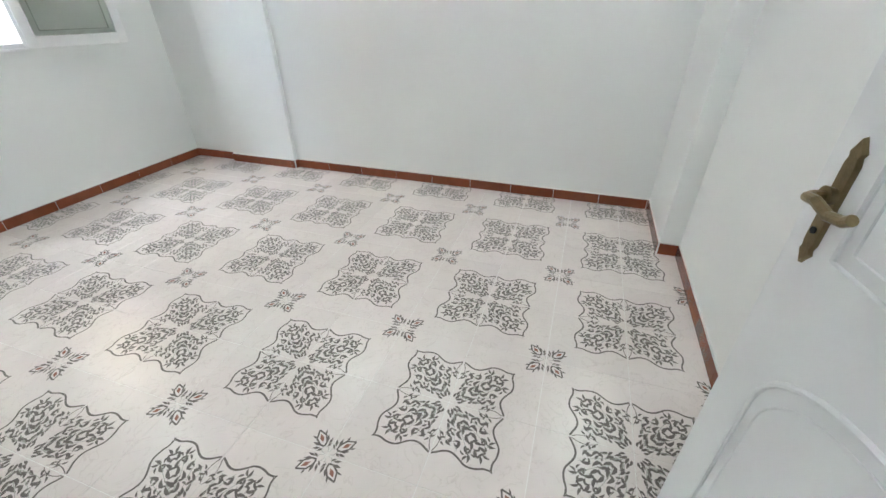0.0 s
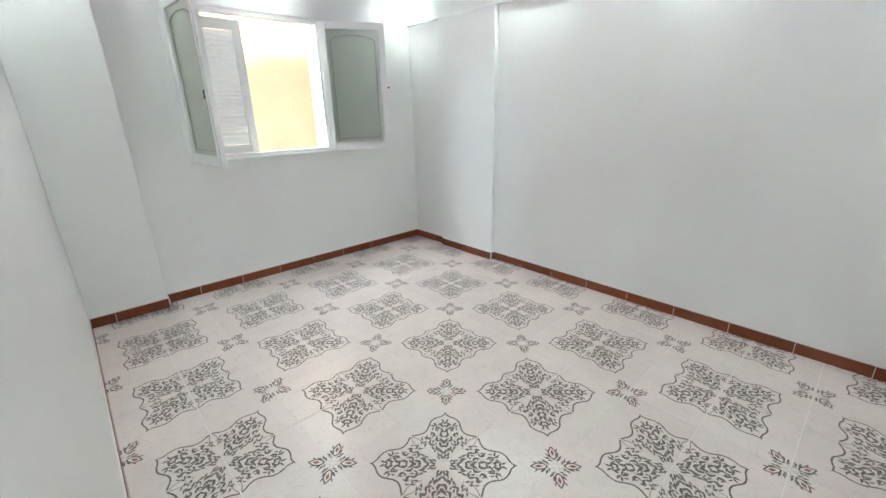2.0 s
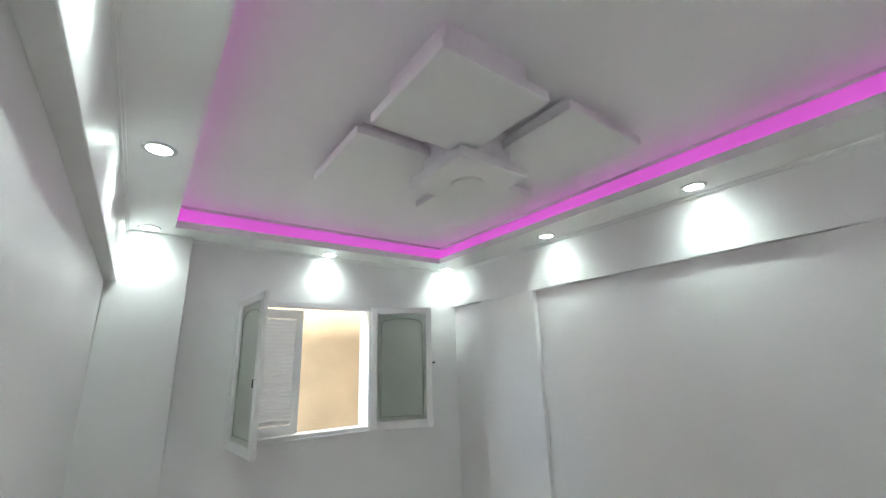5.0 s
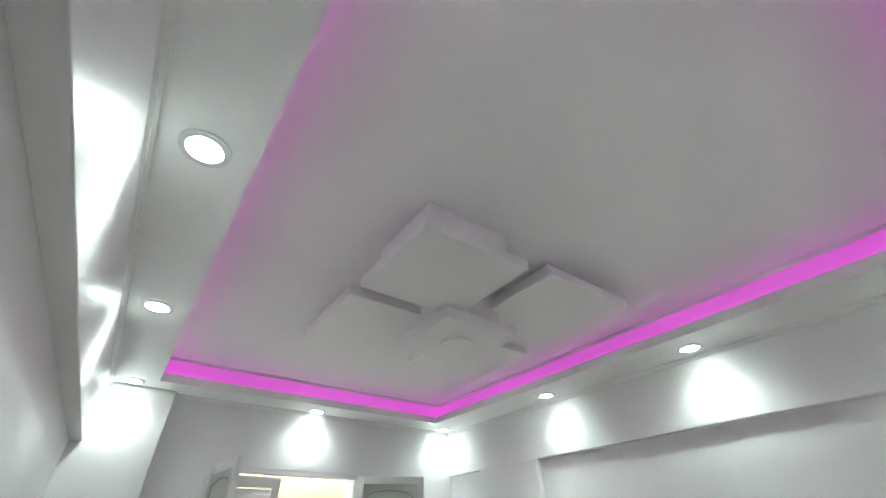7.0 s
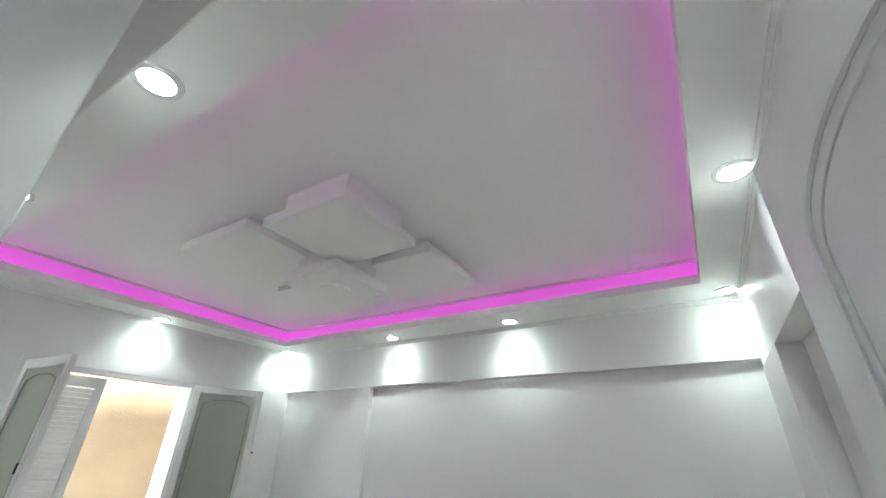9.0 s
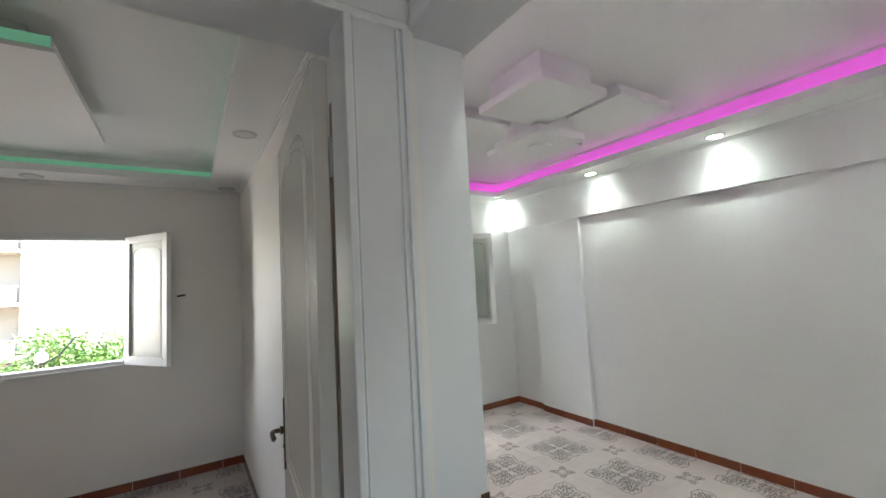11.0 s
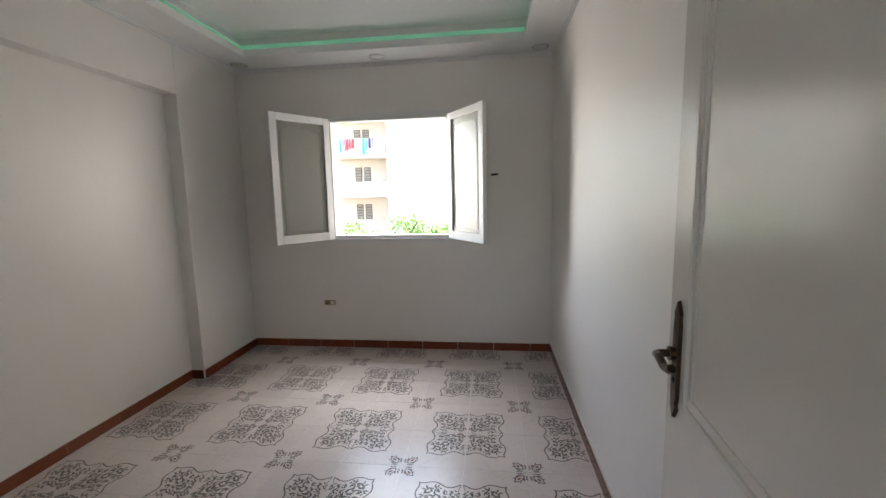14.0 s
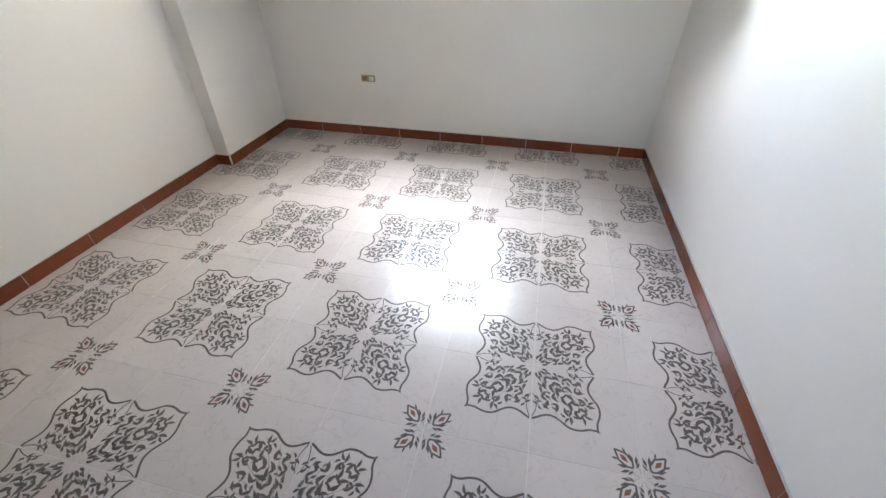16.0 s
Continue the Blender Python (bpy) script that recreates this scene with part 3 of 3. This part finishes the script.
for level in range(4):
    z = 2.0 + 3.3 * level
    part("balcony", boxes((-15.6, -10.4, -0.9, 1.6, z - 0.2, z), (-15.6, -10.4, -0.9, -0.75, z, z + 0.95), (-15.6, -15.45, -0.75, 1.6, z, z + 0.95), (-15.7, -10.3, -1.0, -0.7, z + 0.95, z + 1.05)), FACADE, far)
    for x in (-13.45, -12.65):
        far_window(x, z + 1.1, 1.6)
    part("balcony", boxes((-6.6, -2.6, -1.2, 0, z - 0.2, z), (-6.6, -2.6, -1.2, -1.05, z, z + 0.95)), FACADE, far) if level < 1 else None
    if level < 1:
        for x in (-5.0, -4.2):
            far_window(x, z + 1.45, 0.0, 0.56, 1.2)
part("blind_window", boxes((-10.1, -9.1, -0.05, 0.05, 3.2, 4.5)), FACADE, far)
for k, (dx, col, hgt) in enumerate(((0.0, 1, 1.2), (0.75, 0, 0.9), (1.3, 0, 0.75), (1.75, 3, 1.1), (2.3, 1, 1.3), (2.85, 4, 0.8), (0.4, 2, 1.0))):
    bm = bmesh.new()
    n = 8
    top, low = [], []
    for i in range(n + 1):
        x = -14.6 + dx + 0.5 * i / n
        yy = FY - 1.06 + 0.05 * math.sin(i * 1.3 + k)
        top.append(bm.verts.new((x, yy, 6.3)))
        low.append(bm.verts.new((x, yy - 0.04 * math.cos(i), 6.3 - hgt)))
    for i in range(n):
        bm.faces.new((top[i], top[i + 1], low[i + 1], low[i]))
    o = tagged(part("laundry", bm, CLOTHS[col]), "washed cloth hanging over a balcony rail", "laundry", "laundry on the balcony")
    o.modifiers.new("thick", "SOLIDIFY").thickness = 0.01


def make_tree(name, x, y, base, height, spread, leaves, seed, label):
    rng = random.Random(seed)
    e = empty(name, pose(x, y, base), label, "tree", "trees in the yard")
    trunk = bmesh.new()
    ends = []
    pts = [(0, 0, 0), (0.05, 0.03, height * 0.3), (-0.04, 0.05, height * 0.55)]
    tube(trunk, pts, 0.11, 8)
    for k in range(7):
        a = k * 0.9 + rng.random()
        end = (spread * 0.75 * math.cos(a) * rng.uniform(0.6, 1), spread * 0.75 * math.sin(a) * rng.uniform(0.6, 1), height * rng.uniform(0.65, 0.98))
        mid = tuple(0.5 * (p + q) + rng.uniform(-0.1, 0.1) for p, q in zip(pts[2], end))
        tube(trunk, [pts[2 if k % 2 else 1], mid, end], 0.035, 6)
        ends += [mid, end]
    part("trunk", trunk, BARK, e)
    verts, faces = [], []
    for k in range(leaves):
        c = Vector(rng.choice(ends)) + Vector((rng.gauss(0, spread * 0.26), rng.gauss(0, spread * 0.26), rng.gauss(0, height * 0.10)))
        q = Euler((rng.uniform(-1, 1), rng.uniform(-1, 1), rng.uniform(0, 6.28))).to_matrix()
        s = rng.uniform(0.06, 0.15)
        i = len(verts)
        verts += [tuple(c + q @ Vector(v)) for v in ((-s, 0, 0), (0, -0.5 * s, 0.1 * s), (s, 0, 0), (0, 0.5 * s, 0.1 * s))]
        faces.append((i, i + 1, i + 2, i + 3))
    me = bpy.data.meshes.new("crown")
    me.from_pydata(verts, [], faces)
    me.materials.append(LEAF)
    o = new("crown", me)
    o.parent = e


make_tree("yard_tree", -6.2, 24.0, -3.6, 3.6, 2.1, 3600, 3, "leafy green yard tree with open crown")
make_tree("yard_tree", -9.3, 23.0, -3.6, 3.0, 1.7, 3200, 4, "low leafy green tree beside a street lamp")
make_tree("yard_tree", -12.0, 26.0, -3.6, 3.1, 1.6, 2600, 5, "low leafy green tree in the yard")
make_tree("yard_tree", -3.6, 25.0, -3.6, 3.4, 1.8, 2600, 6, "leafy green yard tree with open crown")
make_tree("yard_tree", -14.7, 30.0, -3.6, 8.0, 0.75, 2400, 7, "tall narrow green climbing plant before the balconies")

lamp = empty("street_lamp", pose(-6.2, 19.5, -3.6), "two-globe street lamp with white globes on a dark pole", "street lamp")
part("pole", tube(bmesh.new(), [(0, 0, 0), (0, 0, 3.0)], 0.05, 10), BLACK, lamp)
part("arm", tube(bmesh.new(), [(0, 0, 2.9), (0.5, 0, 3.2), (1.0, 0, 3.9)], 0.03, 8), BLACK, lamp)
for gx, gz in ((0.0, 3.2), (1.0, 4.05)):
    bm = bmesh.new()
    bmesh.ops.create_uvsphere(bm, u_segments=24, v_segments=16, radius=0.2, matrix=pose(gx, 0, gz))
    part("globe", bm, GLOBE, lamp)
fence = empty("yard_wall", pose(-9, 27, -3.6), "low plaster yard wall behind the trees", "wall")
part("wall", boxes((-9, 9, 0, 0.2, 0, 1.5)), FACADE, fence)
part("coping", boxes((-9, 9, -0.05, 0.25, 1.5, 1.6)), FACADE, fence)


# ---- skirting boards ----
def skirting(name, runs, height=0.072, thick=0.010, step=1 / 3):
    """Glazed skirting tiles along straight runs: (x0, y0, x1, y1, nx, ny), the normal pointing into the room."""
    e = empty(name, pose(0, 0, 0), "glazed brown skirting tiles along the walls", "skirting", "", "structure")
    grout = bmesh.new()
    for x0, y0, x1, y1, nx, ny in runs:
        length = math.hypot(x1 - x0, y1 - y0)
        dx, dy = (x1 - x0) / length, (y1 - y0) / length
        s = 0.0
        while s < length - 0.004:
            t = min(length, s + step)
            a0, a1 = s + 0.0015, t - 0.0015
            xs = sorted((x0 + dx * a0, x0 + dx * a1)) if dx else sorted((x0, x0 + nx * thick))
            ys = sorted((y0 + dy * a0, y0 + dy * a1)) if dy else sorted((y0, y0 + ny * thick))
            part("skirting_tile", boxes((*xs, *ys, 0.001, height)), SKIRT, e)
            s = t
        xs = sorted((x0, x1)) if dx else sorted((x0 + nx * 0.0002, x0 + nx * (thick - 0.003)))
        ys = sorted((y0, y1)) if dy else sorted((y0 + ny * 0.0002, y0 + ny * (thick - 0.003)))
        box(grout, *xs, *ys, 0.0, height + 0.004)
    part("grout_line", grout, GROUT, e, "white grout")


skirting("baseboard_a", (
    (2.053, 2.66, -0.52, 2.66, 0, -1), (-0.52, 2.66, -0.52, 2.575, 1, 0), (-0.52, 2.575, -1.0, 2.575, 0, -1), (-1.0, 2.575, -1.0, -0.625, 1, 0),
    (2.053, 2.66, 2.053, 2.18, -1, 0), (2.015, 2.18, 2.015, 1.475, -1, 0), (2.015, 1.475, 2.058, 1.475, 0, -1), (2.058, 1.475, 2.058, -1.54, -1, 0),
    (2.058, -1.54, 1.42, -1.54, 0, 1), (1.42, -1.54, 1.42, -1.65, -1, 0), (1.42, -1.65, -0.99, -1.65, 0, 1)))
skirting("baseboard_b", (
    (-3.995, 2.99, -1.149, 2.99, 0, -1), (-1.149, 2.99, -1.149, -0.50, -1, 0), (-3.995, 2.99, -3.995, 2.235, 1, 0), (-3.995, 2.235, -4.105, 2.235, 0, -1), (-4.105, 2.235, -4.105, -0.50, 1, 0)))


# ---- patterned floor tiles ----
SIDE = 1 / 3


def tile_mesh():
    """One tile with a quarter of a medallion at its corner and a leaf of a small flower at the opposite corner."""
    bm = bmesh.new()
    g = 0.0013
    box(bm, g, SIDE - g, g, SIDE - g, -0.007, 0.0, index=0)
    root = math.sqrt(0.5)

    def at(d, p):
        return (d - p) * root, (d + p) * root

    def quad(pts, index):
        if any(not (g < x < SIDE - g and g < y < SIDE - g) for x, y in pts):
            pts = [(min(max(x, g), SIDE - g), min(max(y, g), SIDE - g)) for x, y in pts]
        try:
            f = bm.faces.new([bm.verts.new((x, y, 0.0005)) for x, y in pts])
            f.material_index = index
        except ValueError:
            pass

    def stroke(pts, w0, w1, index=1):
        pts = [Vector(p) for p in pts]
        n = len(pts)
        edge = []
        for i, p in enumerate(pts):
            d = (pts[min(i + 1, n - 1)] - pts[max(i - 1, 0)]).normalized()
            w = w0 + (w1 - w0) * i / (n - 1)
            o = Vector((-d.y, d.x)) * w / 2
            edge.append((p + o, p - o))
        for (a, b), (c, d) in zip(edge, edge[1:]):
            quad([tuple(a), tuple(b), tuple(d), tuple(c)], index)

    def leaf(d, p, angle, size, fat=0.34, index=1):
        """A small curved leaf at a place given along and across the diagonal."""
        x, y = at(d, p)
        a = angle + math.pi / 4
        c, s = math.cos(a), math.sin(a)
        pts = [(0, 0), (0.45, fat * 0.62), (1, 0.12), (0.5, -fat * 0.38)]
        quad([(x + size * (u * c - v * s), y + size * (u * s + v * c)) for u, v in pts], index)

    # half of the medallion's scalloped outline, from the cusp on the tile's edge to the cusp on the diagonal
    A = 0.214
    half = [(A * u, A * v) for u, v in ((1.0, 0.02), (0.965, 0.09), (0.915, 0.18), (0.89, 0.28), (0.91, 0.38), (0.97, 0.48), (1.03, 0.57), (1.05, 0.67), (1.035, 0.78), (1.0, 0.88), (1.0, 0.99))]

    def smooth(pts, n=3):
        out = []
        for i in range(len(pts) - 1):
            p0, p1, p2, p3 = (Vector(pts[min(max(i + k, 0), len(pts) - 1)]) for k in (-1, 0, 1, 2))
            for t in (k / n for k in range(n)):
                out.append(tuple(0.5 * (2 * p1 + (p2 - p0) * t + (2 * p0 - 5 * p1 + 4 * p2 - p3) * t * t + (3 * p1 - p0 - 3 * p2 + p3) * t ** 3)))
        return out + [pts[-1]]

    rim = smooth(half)
    flip = [(y, x) for x, y in rim]
    for line in (rim, flip):
        stroke(line, 0.0074, 0.0068)
        stroke([line[-1], (line[-1][0] * 1.035, line[-1][1] * 1.035)], 0.006, 0.001)

    def inside(x, y, gap):
        f = math.atan2(min(x, y), max(x, y))
        edge = min(rim, key=lambda q: abs(math.atan2(q[1], q[0]) - f))
        return math.hypot(x, y) < math.hypot(*edge) - gap

    def petal(d, p, angle, size, bend, width):
        """A leaf that swells from its stalk, curls to one side and ends in a point."""
        rows = []
        for k in range(6):
            u = k / 5
            a = angle + bend * u
            w = width * size * (0.22 + 0.78 * math.sin(math.pi * min(1, u * 1.02) ** 0.8)) * (1 - u) ** 0.25
            rows.append((d + size * u * math.cos(angle + bend * u / 2), p + size * u * math.sin(angle + bend * u / 2), w, a))
        ends = [(at(c - w * math.sin(a), q + w * math.cos(a)), at(c + w * math.sin(a), q - w * math.cos(a))) for c, q, w, a in rows]
        if not all(inside(*e, 0.007) and min(e) > 0.002 for pair in ends for e in pair):
            return
        for (e0, e1), (e2, e3) in zip(ends, ends[1:]):
            quad([e0, e1, e3, e2], 1)

    kept = []
    # foliage: a stem on the diagonal with pairs of curled leaves, and side sprays filling the lobes
    for d, p, a, size, bend in (
        (0.030, 0.004, 0.10, 0.030, 0.5), (0.044, 0.014, 0.75, 0.026, -0.6), (0.062, 0.006, 0.35, 0.034, 0.8), (0.074, 0.026, 0.55, 0.030, -0.9),
        (0.078, 0.044, 0.10, 0.030, 0.9), (0.094, 0.008, 0.75, 0.036, -1.0), (0.102, 0.040, 0.95, 0.030, 0.8), (0.108, 0.062, 0.25, 0.030, -0.8),
        (0.120, 0.006, 0.15, 0.034, 0.9), (0.126, 0.028, 0.60, 0.036, -1.1), (0.134, 0.058, 0.70, 0.034, 0.9), (0.136, 0.082, 0.10, 0.028, -0.7),
        (0.152, 0.010, 0.55, 0.038, -1.0), (0.158, 0.042, 0.30, 0.036, 1.0), (0.160, 0.072, 0.85, 0.032, -1.0), (0.168, 0.088, 0.05, 0.026, -0.8),
        (0.184, 0.006, 0.20, 0.034, 0.9), (0.186, 0.030, 0.75, 0.036, -1.0), (0.192, 0.060, 0.35, 0.032, 0.9), (0.186, 0.080, 0.75, 0.026, -0.9),
        (0.214, 0.010, 0.60, 0.034, -0.9), (0.218, 0.038, 0.25, 0.032, 0.9), (0.214, 0.062, 0.55, 0.028, -0.8), (0.244, 0.006, 0.15, 0.028, 0.7),
        (0.244, 0.028, 0.50, 0.028, -0.8), (0.090, 0.020, 2.60, 0.022, 0.9), (0.150, 0.030, 2.40, 0.024, 0.9), (0.150, 0.064, 2.70, 0.022, -0.9),
        (0.178, 0.056, 2.40, 0.022, 0.9), (0.206, 0.024, 2.50, 0.024, -0.9), (0.212, 0.052, 2.60, 0.022, 0.9), (0.238, 0.020, 2.30, 0.022, 0.9)):
        for m in (1, -1):
            petal(d, m * p, m * a, size, m * bend, 0.20)
        kept.append((d + 0.5 * size * math.cos(a), p + 0.5 * size * math.sin(a)))
    rng = random.Random(8)
    for k in range(4000):
        d, p = rng.uniform(0.03, 0.28), rng.uniform(0.0, 0.13)
        x, y = at(d, p)
        if min(x, y) < 0.004 or (min(x, y) < 0.015 and max(x, y) > 0.118):
            continue
        if all((d - u) ** 2 + (p - v) ** 2 > 0.0165 ** 2 for u, v in kept):
            kept.append((d, p))
            a, bend = rng.choice((0.5, 0.9, 1.9, 2.5, -0.7)) + rng.uniform(-0.2, 0.2), rng.choice((-1.1, 1.1))
            for m in (1, -1):
                petal(d - 0.008 * math.cos(a), m * (p - 0.008 * math.sin(a)), m * a, rng.uniform(0.019, 0.026), m * bend, 0.21)
    for m in (1, -1):
        for pts in (((0.05, 0.002), (0.10, 0.030), (0.15, 0.055), (0.19, 0.068)), ((0.10, 0.004), (0.15, 0.022), (0.20, 0.034), (0.24, 0.040)), ((0.06, 0.010), (0.09, 0.045), (0.12, 0.075), (0.15, 0.090))):
            stroke([at(d, m * p) for d, p in smooth(pts)], 0.0028, 0.0018, 3)
    # pale almond leaves on the tile's edges, drawn in outline
    for k in (0, 1):
        line = smooth(((0.118, 0.003), (0.134, 0.011), (0.160, 0.017), (0.186, 0.013), (0.207, 0.004)))
        stroke([(y, x) for x, y in line] if k else line, 0.0022, 0.0034, 1)
    far_d = SIDE * math.sqrt(2)
    tip = far_d - 0.105
    body = [(tip, 0.0), (tip + 0.030, 0.017), (tip + 0.058, 0.012), (tip + 0.070, 0.0), (tip + 0.058, -0.012), (tip + 0.030, -0.017)]
    for u, v in zip(body, body[1:] + body[:1]):
        stroke([at(*u), at(*v)], 0.0062, 0.0062)
    quad([at(d, p) for d, p in ((tip + 0.018, 0), (tip + 0.034, 0.008), (tip + 0.052, 0), (tip + 0.034, -0.008))], 2)
    for m in (1, -1):
        for d0, p0, a, s in ((tip + 0.062, 0.010, 2.55, 0.034), (tip + 0.070, 0.014, 2.15, 0.030), (tip + 0.030, 0.016, 2.7, 0.022), (tip + 0.076, 0.006, 1.75, 0.024)):
            leaf(d0, m * p0, m * a, s, 0.34, 1)
        stroke([at(tip + 0.098, m * 0.006), at(tip + 0.084, m * 0.012), at(tip + 0.068, m * 0.008)], 0.0030, 0.0020, 3)
    return bm


FULL = tile_mesh()
WHOLE = bpy.data.meshes.new("floor_tile")
FULL.to_mesh(WHOLE)
for mt in (TILE, INK, INK_RED, INK_PALE):
    WHOLE.materials.append(mt)


def lay(name, ox, oy, x0, x1, y0, y1, label):
    e = empty(name, pose(0, 0, 0), label, "floor", "", "structure")
    for i in range(math.floor((x0 - ox) / SIDE), math.ceil((x1 - ox) / SIDE)):
        for j in range(math.floor((y0 - oy) / SIDE), math.ceil((y1 - oy) / SIDE)):
            a0, b0 = ox + i * SIDE, oy + j * SIDE
            ci, cj = i + (i % 2), j + (j % 2)
            turn = {(0, 0): 0, (1, 0): 90, (1, 1): 180, (0, 1): 270}[(i % 2, j % 2)]
            m = pose(ox + ci * SIDE, oy + cj * SIDE, 0, 0, 0, turn)
            me = WHOLE
            if a0 < x0 or b0 < y0 or a0 + SIDE > x1 or b0 + SIDE > y1:
                bm = FULL.copy()
                bm.transform(m)
                for co, no in (((x0, 0, 0), (-1, 0, 0)), ((x1, 0, 0), (1, 0, 0)), ((0, y0, 0), (0, -1, 0)), ((0, y1, 0), (0, 1, 0))):
                    bmesh.ops.bisect_plane(bm, geom=bm.verts[:] + bm.edges[:] + bm.faces[:], plane_co=co, plane_no=no, clear_outer=True)
                bm.transform(m.inverted())
                me = bpy.data.meshes.new("floor_tile")
                bm.to_mesh(me)
                bm.free()
                for mt in (TILE, INK, INK_RED, INK_PALE):
                    me.materials.append(mt)
            o = new("floor_tile", me)
            o.parent = e
            o.matrix_basis = m @ pose(0, 0, random.uniform(-0.0003, 0.0003))


lay("floor_a", 0.0, 0.0, -1.0, 2.059, -1.65, 2.66, "glazed cream floor tiles printed with dark medallions")
lay("floor_b", -2.50, 0.975, -4.104, -1.149, -0.50, 2.99, "glazed cream floor tiles printed with dark medallions")
FULL.free()
